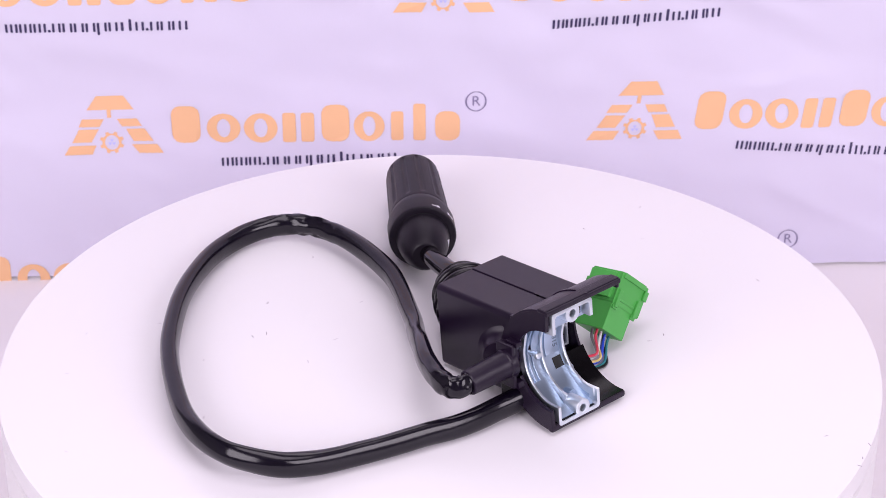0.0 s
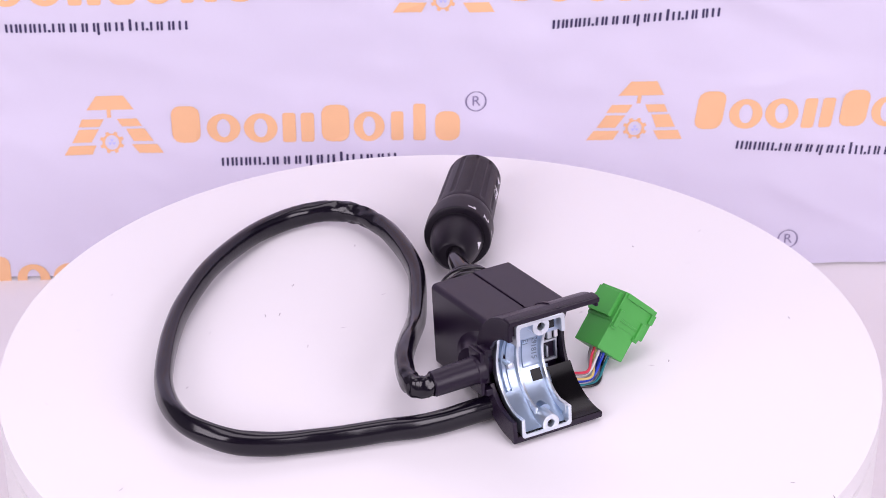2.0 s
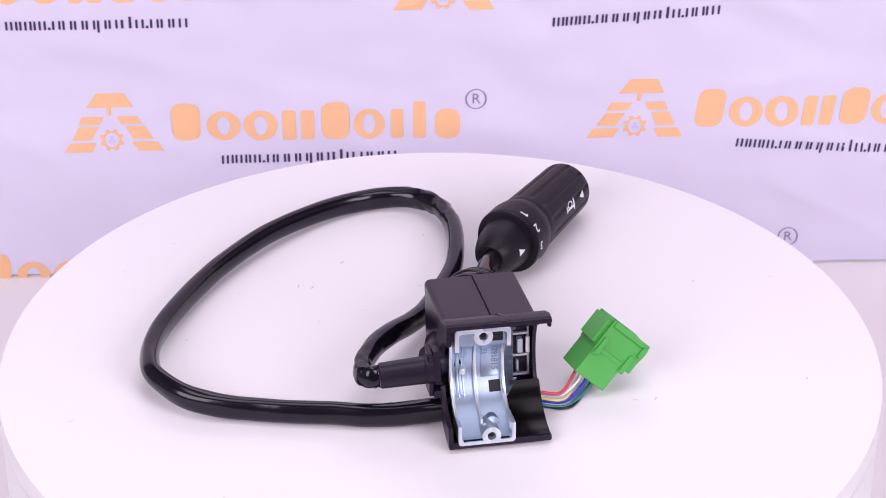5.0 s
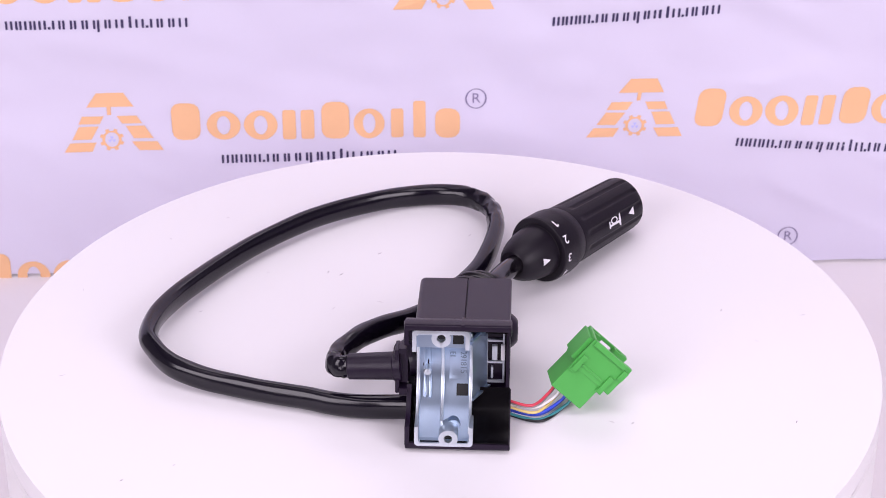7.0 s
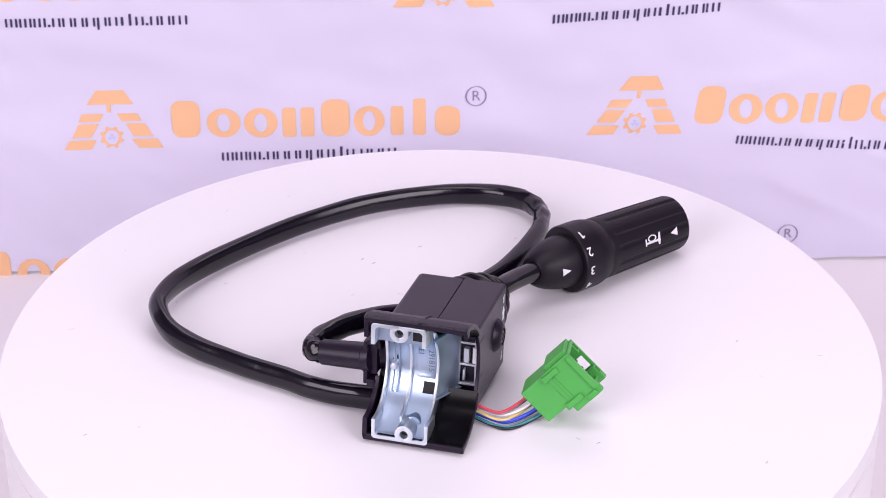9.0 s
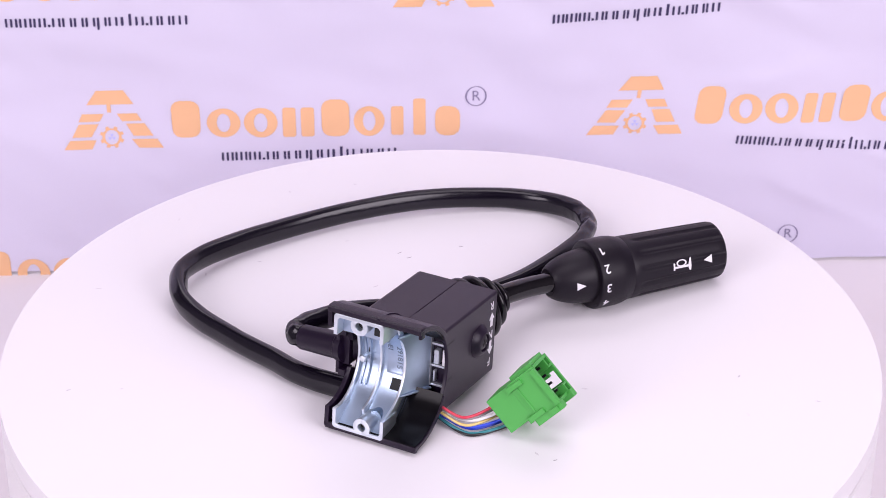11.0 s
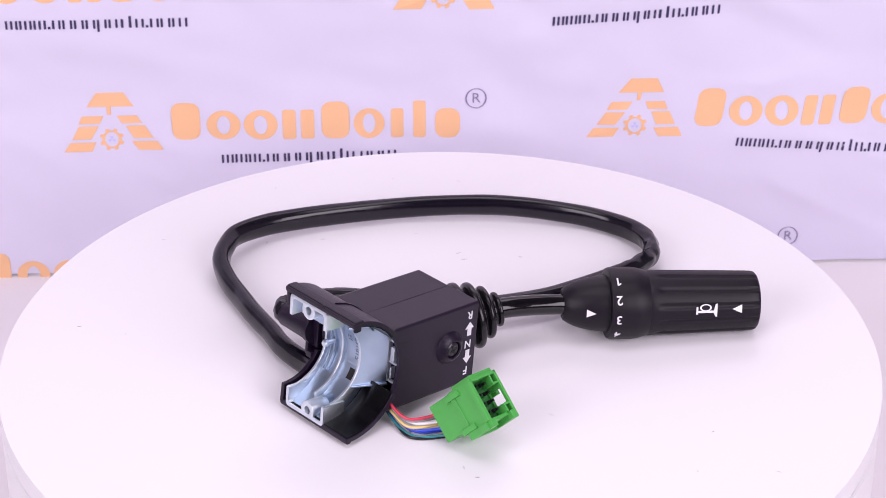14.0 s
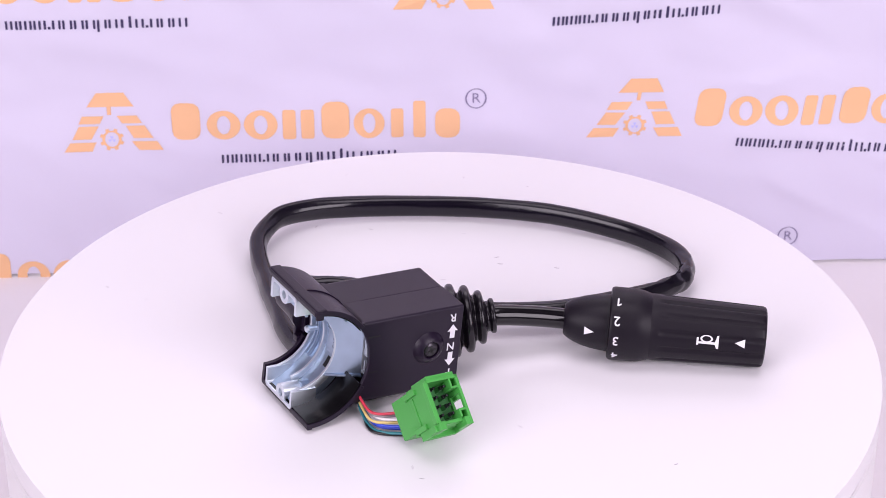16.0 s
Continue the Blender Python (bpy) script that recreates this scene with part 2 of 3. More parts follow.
def logo(parent, x, z, lean=0.0, slope=0.0, drop=0.0, wide=0.977, row=1.0):
    """Emblem of beams and a cog, a row of plain orange shapes, a registered sign and a row of small bars."""
    def sk(px, pz):
        return (x + wide * (px + lean * pz), z + 0.977 * pz)
    bm = bmesh.new()
    for quad in (((27, 48), (50, 48), (58, 36.5), (18, 36.5)),
                 ((13.5, 29), (32, 29), (28, 22.5), (10, 22.5)), ((10, 20.5), (27, 20.5), (20, 10), (3.5, 10)), ((1.5, 7.5), (24, 7.5), (20, 0), (-4, 0)),
                 ((43, 29), (60, 29), (64, 22.5), (47, 22.5)), ((50, 20.5), (66, 20.5), (73, 10), (56, 10)), ((54, 7.5), (76, 7.5), (81, 0), (60, 0))):
        plate([sk(a * 0.865 + 4.2, b) for a, b in quad][::-1], bm)
    plate([sk(a, b) for a, b in ((34.5, 30), (37.5, 30), (37.5, 36.6), (34.5, 36.6))], bm)
    cx, cz = sk(36.5, 9.5)
    ring_plate(cx, cz, 7.0, 7.0, 2.0, bm)
    for k in range(8):
        a = 2 * math.pi * (k + 0.5) / 8
        d, n = (math.cos(a), math.sin(a)), (-math.sin(a), math.cos(a))
        plate([(cx + d[0] * r + n[0] * s, cz + d[1] * r + n[1] * s) for r, s in ((6.7, -1.5), (8.8, -1.2), (8.8, 1.2), (6.7, 1.5))], bm)
    banner_ink("logo_emblem", bm, M_ORANGE, parent, "orange printed emblem of beams and a cog")
    bm = bmesh.new()
    for k in range(3):
        a = radians(90 + 120 * k)
        plate([(cx + 2.8 * math.cos(a + b), cz + 2.8 * math.sin(a + b)) for b in (-0.5, 0.5)] + [(cx, cz)], bm)
    banner_ink("logo_cog_centre", bm, M_BLUE, parent)
    # plain bars, blocks and rings in place of the brand's letters
    letters = ((80, 24, 31, "block"), (107.5, 24.5, 24, "ring"), (135, 24.5, 24, "ring"), (163.5, 23.5, 24, "pair"), (191, 23.5, 30, "block"), (216.5, 22.5, 24, "ring"), (242.5, 15, 24, "post"), (259, 15, 30, "post"),
               (275.5, 21, 24, "block"))
    bm = bmesh.new()

    def bar(x0, x1, z0, z1, r=1.2):
        plate([sk(*q) for q in rounded(x0, x1, z0, z1, [r] * 4, 3)], bm)
    for a, w, h, form in letters:
        base = 8.0
        if form == "ring":
            cx, cz = sk(a + w / 2, base + h / 2)
            ring_plate(cx, cz, w / 2, h / 2, w * 0.3, bm)
        elif form == "pair":
            bar(a, a + w * 0.42, base, base + h, 2)
            bar(a + w * 0.58, a + w, base, base + h, 2)
        elif form == "post":
            bar(a + w * 0.1, a + w * 0.72, base, base + h, 2)
        else:
            bar(a + w * 0.06, a + w * 0.94, base, base + h, 7)
    banner_ink("logo_lettering", bm, M_ORANGE, parent, "row of plain orange printed shapes")
    bm = bmesh.new()
    cx, cz = sk(307, 40)
    ring_plate(cx, cz, 7.8, 7.8, 1.1, bm)
    one = lettering("R", 11, 0.0)
    merge(bm, one, Matrix.Translation((cx, cz, 0)))
    banner_ink("registered_sign", bm, M_GREY_INK, parent)
    bm = bmesh.new()
    a = 117.0
    for k, w in enumerate((9, 9, 9, 2, 6.2, 7.2, 7.2, 7, 7, 6.6, 4.6, 4.6, 6.2, 2, 6.4, 7.2, 11)):
        h = 2 if w == 2 else (9.3 if k == 11 else 7.0)
        low = -2.6 if k == 8 else 0
        # each sign is a few thin upright bars
        strokes = 1 if w == 2 else (3 if w >= 9 else (1 if w < 5 else 2))
        t = 2.0 if strokes == 1 else 1.75
        for n in range(strokes):
            x0 = 117 + (a - 117) * row + (w - t) * row * (n / (strokes - 1) if strokes > 1 else 0.4)
            plate([sk(qx, qz + drop + slope * (qx - 117)) for qx, qz in rounded(x0, x0 + t, -12 + (low if n == 0 else 0), -12 + h, [0.5] * 4, 2)], bm)
        a += w + 1.15
    banner_ink("address_bars", bm, M_VIOLET, parent, "row of small dark violet printed bars")


def build_banner():
    b = thing("backdrop_banner", "hanging lavender fabric banner printed with orange emblems", "banner", "structure")
    b.matrix_world = BANNER
    bm = bmesh.new()
    bmesh.ops.create_grid(bm, x_segments=320, y_segments=120, size=1)
    for v in bm.verts:
        x, z = v.co.x * 700, 95 + v.co.y * 244
        v.co = (x, ripple(x, z), z)
    extra = bmesh.ops.extrude_face_region(bm, geom=bm.faces[:])
    for v in extra["geom"]:
        if isinstance(v, bmesh.types.BMVert):
            v.co.y += 0.8
    part("fabric", bm, M_CLOTH, b)
    for x, z, lean, *more in ((-274, -48, 0.0, 0.02, 0.3), (106, -42, 0.12, -0.065, 3.2, 0.957), (-34, 60.4, 0.05, 0.06, -1.6, 0.977, 0.93), (-420, 62.6, 0.0, 0.0, -0.6), (-422, -170, 0.0), (-38, -166.5, 0.0), (344, 58, 0.08),
                              (344, -167, 0.05), (-274, 168, 0.0), (106, 168, 0.05), (-34, 276, 0.0)):
        logo(b, x, z, lean, *more)
    return b


build_banner()

# ---------------------------------------------------------------- turntable
TURN = [(0, 44.21), (1, 37.92), (2, 31.63), (3, 25.33), (4, 19.03), (5, 12.73), (6, 6.42), (7, 0.11), (8, -6.20), (9, -12.52),
        (10, -18.85), (11, -25.19), (12, -31.53), (13, -37.88), (14, -44.24), (15, -50.61), (16, -56.99)]


def build_turntable():
    t = thing("turntable", "round white display turntable with scuffed top on table", "turntable")
    R = 250.0
    up = Matrix.Rotation(radians(-90), 4, "Y")
    top = lathe([(-15.6, R - 1.2), (-15, R - 0.5), (-1.2, R), (-0.4, R - 0.3), (0, R - 1.2)], 180)
    part("disc", top, M_DISC, t, m=up)
    # set-back grey ring: the gap's shade is put into its colour
    part("rim_gap_shade", lathe([(-17.2, R - 4), (-15.6, R - 4)], 120), M_SCUFF_AND_SHADE, t, "grey ring coloured as the shaded gap under the disc", m=up)
    part("base", lathe([(-150.5, R - 1), (-149, R + 0), (-18, R + 0), (-17, R - 1)], 180), M_DISC_SIDE, t, m=up)
    return t


turntable = build_turntable()

SCUFFS = [(-135, 156), (-104, 86), (-98, 135), (-68, 86), (-60, 83), (87, -208), (97, -229), (84, -234), (77, -237), (-163, 12), (19, 132), (-38, 109), (-63, 43), (-35, 50), (4, 71), (-168, 128), (-166, -131), (166, 40), (93, -78), (-212, -30), (-37, 109), (-214, 65), (213, 34), (193, -78), (-140, -117), (183, 5), (-141, 40), (93, -8), (104, -79)]
BOLD = {3, 4, 5, 6, 7, 8, 16, 17, 20, 23, 28}


def build_scuffs():
    rnd = random.Random(7)
    for k, (x, y) in enumerate(SCUFFS):
        bm = bmesh.new()
        size = rnd.uniform(1.1, 1.9) if k in BOLD else rnd.uniform(0.7, 1.8)
        a = rnd.uniform(0, math.pi)
        for q in range(1 if k in BOLD else 2):
            ox, oy = rnd.uniform(-1, 1) * q, rnd.uniform(-1, 1) * q
            n = 5
            side = []
            for i in range(n + 1):
                s = (i / n - 0.5) * 2 * size
                wid = (0.30 if k in BOLD else 0.22) * math.sin(math.pi * (i + 0.5) / (n + 1)) + 0.03
                bend = 0.25 * size * (i / n - 0.5) ** 2
                for g in (-1, 1):
                    u, v = s, bend + g * wid
                    side.append(bm.verts.new((x + ox + u * math.cos(a) - v * math.sin(a), y + oy + u * math.sin(a) + v * math.cos(a), 0.06)))
            for i in range(n):
                bm.faces.new((side[2 * i], side[2 * i + 2], side[2 * i + 3], side[2 * i + 1]))
        part("scuff", bm, M_SCUFF_AND_SHADE if k in BOLD else M_SCUFF_PALE, turntable, smooth=False)


build_scuffs()

# ---------------------------------------------------------------- gear selector
selector = thing("gear_selector_switch", "black column gear selector switch with cable loop and green plug", "gear selector")
# the body's own axes: x across the column clamp, y back towards the lever, z up; leaning slightly
BODY = Matrix.Translation((2.2, -101.4, 38.4)) @ Matrix(((0.99889, 0.04680, 0.00533), (-0.04711, 0.99247, 0.11308), (0.0, -0.11320, 0.99357))).to_4x4()


def side_cheek():
    """The forward end of the housing: top, side and bottom walls cut off along the circle of the column clamp."""
    outer = [(9.5 + 1.4 * k, -27.0) for k in range(15)] + [(30.5 + 3 * math.sin(a), -24 - 3 * math.cos(a)) for a in [radians(15 * k) for k in range(7)]]
    outer += [(33.5, -24 + 2.27 * k) for k in range(1, 20)] + [(31.9 + 1.6 * math.cos(a), 21.4 + 1.6 * math.sin(a)) for a in [radians(18 * k) for k in range(6)]]
    outer += [(31.9 - 1.4 * k, 23.0) for k in range(1, 17)]
    bm = bmesh.new()
    rows = []
    for x, z in outer:
        xi, zi = min(x, 31.6), max(-24.6, min(20.5, z))
        front, front_in = math.sqrt(33.4 ** 2 - z * z), math.sqrt(33.4 ** 2 - zi * zi)
        rows.append([bm.verts.new(p) for p in ((x, 40.05, z), (x, front + 0.5, z), (x + (xi - x) * 0.25, front + 0.1 * (front_in - front), z + (zi - z) * 0.25), (xi, front_in, zi), (xi, 40.05, zi))])
    for p, q in zip(rows, rows[1:]):
        for k in range(4):
            bm.faces.new((p[k], p[k + 1], q[k + 1], q[k]))
    bmesh.ops.dissolve_degenerate(bm, dist=0.001, edges=bm.edges)
    return bm


def build_housing():
    left = prism(rounded(-17.5, 9.0, -27, 22.6, (3, 0.4, 0.5, 3.2)), 30, 91, "xzy", 0.7)
    merge(left, block(-17.4, 9.0, 27.4, 31, 18.0, 22.6, 0.5))
    ob = part("housing_half", left, M_PLASTIC, selector, m=BODY)
    right = prism(rounded(9.5, 33.5, -27, 23.0, (0.4, 3, 1.6, 0.5)), 40, 91, "xzy", 0.7)
    bmesh.ops.translate(right, vec=(0, -0.7, 0), verts=[v for v in right.verts if v.co.y < 41])
    merge(right, side_cheek())
    merge(right, block(9.5, 33.4, 26.6, 29.5, 20.6, 23.0, 0.5))
    half = part("housing_half", right, M_PLASTIC, selector, m=BODY)
    # dark filler: the joint's shade is put into its colour
    part("housing_joint", block(8.8, 9.7, 30, 90.4, -24, 21.6), M_SLOT_SHADE, ob, m=BODY)
    # dark strips laid on the wall in place of two shaded slits
    for z in (13.6, -8.2):
        part("side_slit_shade", block(33.2, 33.62, math.sqrt(33.4 ** 2 - z * z) + 0.7, 39.5, z - 0.35, z + 0.35), M_SLOT_SHADE, half, "dark strip for the shade of a narrow slit", smooth=False, m=BODY)
    # side boss with its cross-head screw
    at = BODY @ Matrix.Translation((33.2, 70.4, 0.4))
    part("screw_boss", lathe([(p.x, p.y) for p in spline([(0, 10.2, 0), (0.3, 9.6, 0), (1.2, 9.0, 0), (2.4, 8.0, 0), (3.5, 6.8, 0), (4.1, 5.8, 0), (4.2, 5.2, 0), (3.6, 4.8, 0), (2.4, 4.7, 0)], 4)], 48), M_PLASTIC, half, m=at)
    screw = lathe([(2.3, 4.2), (3.2, 4.2), (3.7, 3.6), (4.1, 2.4), (4.2, 1.0)], 28)
    s = part("screw", screw, M_SCREW, half, "black cross-head screw", m=at)
    slots = bmesh.new()
    for turn in (20, 110):
        merge(slots, block(3.9, 4.4, -2.5, 2.5, -0.6, 0.6), pose(0, 0, 0, turn, 0, 0))
    # raised dark cross, coloured as the shade in the screw's slots
    part("cross_slot", slots, M_SLOT_SHADE, s, smooth=False, m=at)
    # R, N, F and the two arrows, printed upside down
    face = BODY @ Matrix.Translation((33.6, 85.0, -0.8)) @ Matrix(((0, 0, 1), (-1, 0, 0), (0, -1, 0))).to_4x4()
    for text, v in (("R", -17.2), ("N", 0.5), ("F", 17.0)):
        part("letter", lettering(text, 6.6, 0.06, 0.1), M_PRINT, half, "white printed letter " + text, smooth=False, m=face @ Matrix.Translation((0.4, v, 0)))
    for g in (-1, 1):
        arrow = [(-1.5, g * 4.4), (1.5, g * 4.4), (1.5, g * 8.8), (3.2, g * 8.8), (0, g * 12.8), (-3.2, g * 8.8), (-1.5, g * 8.8)]
        part("arrow_mark", prism(arrow, -0.05, 0.07), M_PRINT, half, "white printed arrow", smooth=False, m=face)


def build_clamp():
    s = sector(32.8, 35.6, -27.5, 37.5, -21, 13.6, 30)
    merge(s, sector(32.8, 35.6, -93, -27, -21, 34.5, 30, 0.5))
    merge(s, sector(32.8, 35.6, 37, 94, -21, 34.5, 30, 0.5))
    part("clamp_shell", s, M_PLASTIC, selector, m=BODY)
    # thin added skins that darken the clamp's inside as shade would
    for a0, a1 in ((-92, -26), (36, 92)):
        part("shell_shade_skin", sector(32.25, 32.77, a0, a1, -18.5, 33.8, 30), M_PLASTIC_SHADED, selector, "smooth glossy black clamp inside, darkened as if shaded", m=BODY)
    part("shell_lip", block(-21.3, 34.6, -1.6, 5.0, 33.6, 36.4, 1.1), M_PLASTIC, selector, m=BODY)
    part("shell_lip", block(-21.0, 34.6, -1.5, 1.6, -36.5, -34.7, 0.7), M_PLASTIC, selector, m=BODY)
    part("shell_hook", block(32.4, 34.6, -1.2, 3.4, 29.8, 35, 0.9), M_PLASTIC, selector, m=BODY)
    part("end_plate", sector(23.5, 34.5, 14, 92, -21.2, -18.6, 24, 0.3), M_PLASTIC, selector, m=BODY)
    part("end_plate", sector(23.5, 34.5, -93, -24, -21.2, -18.6, 24, 0.3), M_PLASTIC, selector, m=BODY)
    # same shaded black behind the terminals
    part("inner_wall", block(-17, 31.8, 39.6, 42, -22, 21), M_PLASTIC_SHADED, selector, m=BODY)
    part("seam_bead", sector(35.2, 36.3, 28, 93, 8.4, 10.0, 24), M_PLASTIC, selector, m=BODY)
    # rounded swelling of the side wall behind the gland
    part("gland_socket", lathe([(p.x, p.y) for p in spline([(0, 15, 0), (1.2, 12.6, 0), (3, 11, 0), (6, 9.9, 0), (9, 9.4, 0)], 4)], 40), M_PLASTIC, selector, m=BODY @ along((-17.0, 37.5, -0.5), (-26, 32.0, -1.0)))
    part("corner_web", block(-20.5, -16.5, 0, 6, 26, 33, 0.6), M_PLASTIC, selector, m=BODY)


def pad(hx, hz, up, left, right, top, w=2.2, R=5.1, r=2.25):
    """A flat rim like an upturned U with a screw boss hanging in its middle; up: -1 turns it over."""
    bm = bmesh.new()
    for s, (xo, ze) in ((-1, left), (1, right)):
        zi = top - w
        pts = [(hx, top), (xo - s * 2, top)] + [(xo - s * 2 + s * 2 * math.sin(a), top - 2 + 2 * math.cos(a)) for a in (0.4, 0.8, 1.2)]
        pts += [(xo, top - 2), (xo, ze), (xo - s * w, ze), (xo - s * w, zi - 1.2), (xo - s * (w + 1.2), zi)]
        a0 = math.asin((zi - hz) / R)
        pts += [(hx + s * R * math.cos(a), hz + R * math.sin(a)) for a in [a0 - (a0 + math.pi / 2) * k / 14 for k in range(15)]]
        pts += [(hx + s * r * math.cos(a), hz + r * math.sin(a)) for a in [math.pi * (k / 12 - 0.5) for k in range(13)]]
        merge(bm, prism([(x, up * z) for x, z in pts], -2.0, 13.0, "xzy", 0.1))
    return bm


def build_bracket():
    bm = sector(26.5, 27.8, -86, 58, -15.5, 13.2, 44, flare=5.0)
    merge(bm, block(-15.5, 12.4, 4.4, 5.8, 20.5, 32))
    # ribs and pad rims take the lit tone, the channel the shaded one
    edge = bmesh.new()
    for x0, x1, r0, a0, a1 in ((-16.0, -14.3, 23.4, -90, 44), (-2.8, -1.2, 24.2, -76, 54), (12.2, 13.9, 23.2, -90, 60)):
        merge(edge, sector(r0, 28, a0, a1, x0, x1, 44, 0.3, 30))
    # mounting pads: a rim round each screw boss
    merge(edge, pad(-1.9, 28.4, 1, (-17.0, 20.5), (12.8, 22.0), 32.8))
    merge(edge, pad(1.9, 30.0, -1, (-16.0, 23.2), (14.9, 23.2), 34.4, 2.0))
    # side wall that runs back to the terminals, with a narrow flange above and below
    wall = bmesh.new()
    rows = []
    for k in range(17):
        z = -15.8 + 35.6 * k / 16
        y = math.sqrt(23.6 ** 2 - z * z)
        rows.append([wall.verts.new(p) for p in ((12.6, y + 0.6, z), (13.9, y, z), (16.4, y + (36.2 - y) * 0.42, z), (21.4, 36.2, z), (20.3, 37.2, z))])
    for p, q in zip(rows, rows[1:]):
        for k in range(5):
            wall.faces.new((p[k], p[(k + 1) % 5], q[(k + 1) % 5], q[k]))
    wall.faces.new(rows[0])
    wall.faces.new(rows[-1][::-1])
    merge(bm, wall)
    for z0, z1, y in ((19.4, 20.7, 13.0), (-17.0, -15.7, 17.0)):
        merge(bm, prism([(12.7, y + 1.6), (14.4, y), (23.4, 35.8), (20.4, 37.0)], z0, z1, "xyz", 0.3))
    merge(bm, sector(23.6, 31.8, -82, -30, 12.5, 13.7, 30, 0.2, flare=2.0))
    merge(bm, sector(30.6, 31.9, 36, 66, 12.6, 20.6, 16))
    # back of the lower screw boss, running into the channel
    merge(bm, lathe([(0, 3.9), (20, 3.9)], 32), along((4.2, 8.5, -27.8), (4.2, 24, -27.8)))
    merge(bm, prism([(0.6, -32.2), (13.5, -26.6), (13.5, -31), (0.6, -33.6)], -14.2, 12.9, "yzx"))
    # guide ridge beside the pin
    merge(bm, sector(25.5, 27, -38, 46, -12.2, -8.1, 30, 0.2))
    for x in (-12.0, -9.2):
        merge(bm, sector(24.7, 27, -40, 48, x, x + 0.9, 30, 0.2))
    merge(bm, sector(25.5, 27, 2, 28, -8.2, -3.0, 16, 0.2))
    # flat tablet that carries the cast number
    merge(bm, sector(25.7, 27, -18, 50, 1.5, 11.2, 24, 0.2))
    bracket = part("mounting_bracket", bm, M_ZINC_SHADED, selector, "bright zinc casting with two screw holes", m=BODY)
    part("bracket_rim", edge, M_ZINC_LIT, bracket, "raised zinc edges in a paler, lit tone", m=BODY)
    for x, z in ((-1.9, 28.4), (1.9, -30.1)):
        at = BODY @ Matrix.Translation((x, -1.6, z)) @ Matrix.Rotation(radians(90), 4, "Z")
        # near-black disc paints the shade down the screw hole
        part("hole_shade", lathe([(3.2, 2.25), (3.8, 2.25)], 20), M_SLOT_SHADE, bracket, m=at)
    part("locating_pin", lathe([(0, 1.4), (6, 1.4), (7.2, 2.1), (8.6, 2.2), (9.4, 1.7), (9.8, 0.6)], 20), M_ZINC_LIT, bracket, m=BODY @ Matrix.Translation((-10, 27, -0.6)) @ Matrix.Rotation(radians(-90), 4, "Z"))
    # dark patches on the metal stand in for two shaded openings
    part("slot_patch", sector(26.3, 27.6, -36.5, -22.5, 5.4, 11.6, 8), M_SLOT_SHADE, bracket, smooth=False, m=BODY)
    part("slot_patch", block(4.0, 9.6, 4.2, 5.0, 22.6, 28.6), M_SLOT_SHADE, bracket, smooth=False, m=BODY)
    for text, x, z, size in (("291815", 8.8, 2.2, 4.6), ("E1", 3.2, 7.0, 4.4)):
        bm = lettering(text, size, 0.12)
        for v in bm.verts:
            # reads downwards, facing out of the clamp
            a = (z - v.co.x) / 25.6
            v.co = (x + v.co.y, (25.6 - v.co.z) * math.cos(a), (25.6 - v.co.z) * math.sin(a))
        # raised figures, darkened to stand for the shade at their edges
        part("cast_number", bm, M_MARK_SHADED, bracket, "raised cast number", smooth=False, m=BODY)
    # terminal carrier beside the casting
    fr = bmesh.new()
    merge(fr, block(20.4, 21.6, 36.4, 39.5, -15.5, 19.5, 0.3))
    merge(fr, block(29.6, 30.8, 37.2, 39.5, -15.5, 19.5, 0.3))
    for z in (18.4, 8.8, -4.0, -15.6):
        merge(fr, block(20.4, 30.8, 37.3, 39.5, z, z + 1.3, 0.3))
    carrier = part("terminal_carrier", fr, M_FRAME, selector, "pale grey frame round the terminals", m=BODY)
    part("terminal", block(23.8, 26.8, 35.6, 39.5, -1.5, 7.0, 0.5), M_FRAME, carrier, m=BODY)
    part("terminal", block(23.4, 24.6, 36.4, 39.5, -12.5, -6, 0.3), M_FRAME, carrier, m=BODY)
    part("latch_piece", block(28.6, 30.9, 36.2, 38.0, -1.8, 7.6, 0.4), M_WHITE, carrier, "white plastic latch piece", m=BODY)


def build_gland():
    a, b = BODY @ Vector((-24, 25.0, -0.5)), BODY @ Vector((-53.2, 27.8, -3.2))
    g = part("cable_gland", lathe([(0, 8.2), (4, 8.2), (4.6, 7.6), (28.6, 7.0), (29.2, 6.4), (29.2, 5)], 36), M_PLASTIC, selector, m=along(a, b))
    plate_ = block(-27.5, -25.0, 19.5, 32.5, -14.5, 11.0, 0.8)
    merge(plate_, block(-25.2, -20.6, 22.5, 33, -9.5, 9.5, 0.5))
    part("gland_collar", plate_, M_PLASTIC, g, m=BODY)
    clip = bmesh.new()
    for z0, z1 in ((9.5, 12.4), (-14.8, -11)):
        merge(clip, block(-25.2, -20.9, 18.5, 27, z0, z1, 0.4))
    part("gland_clip", clip, M_PLASTIC, g, m=BODY)
    part("cable_port", block(-20, -14, 20, 40, -30, -16, 2), M_PLASTIC_SHADED, selector, m=BODY)


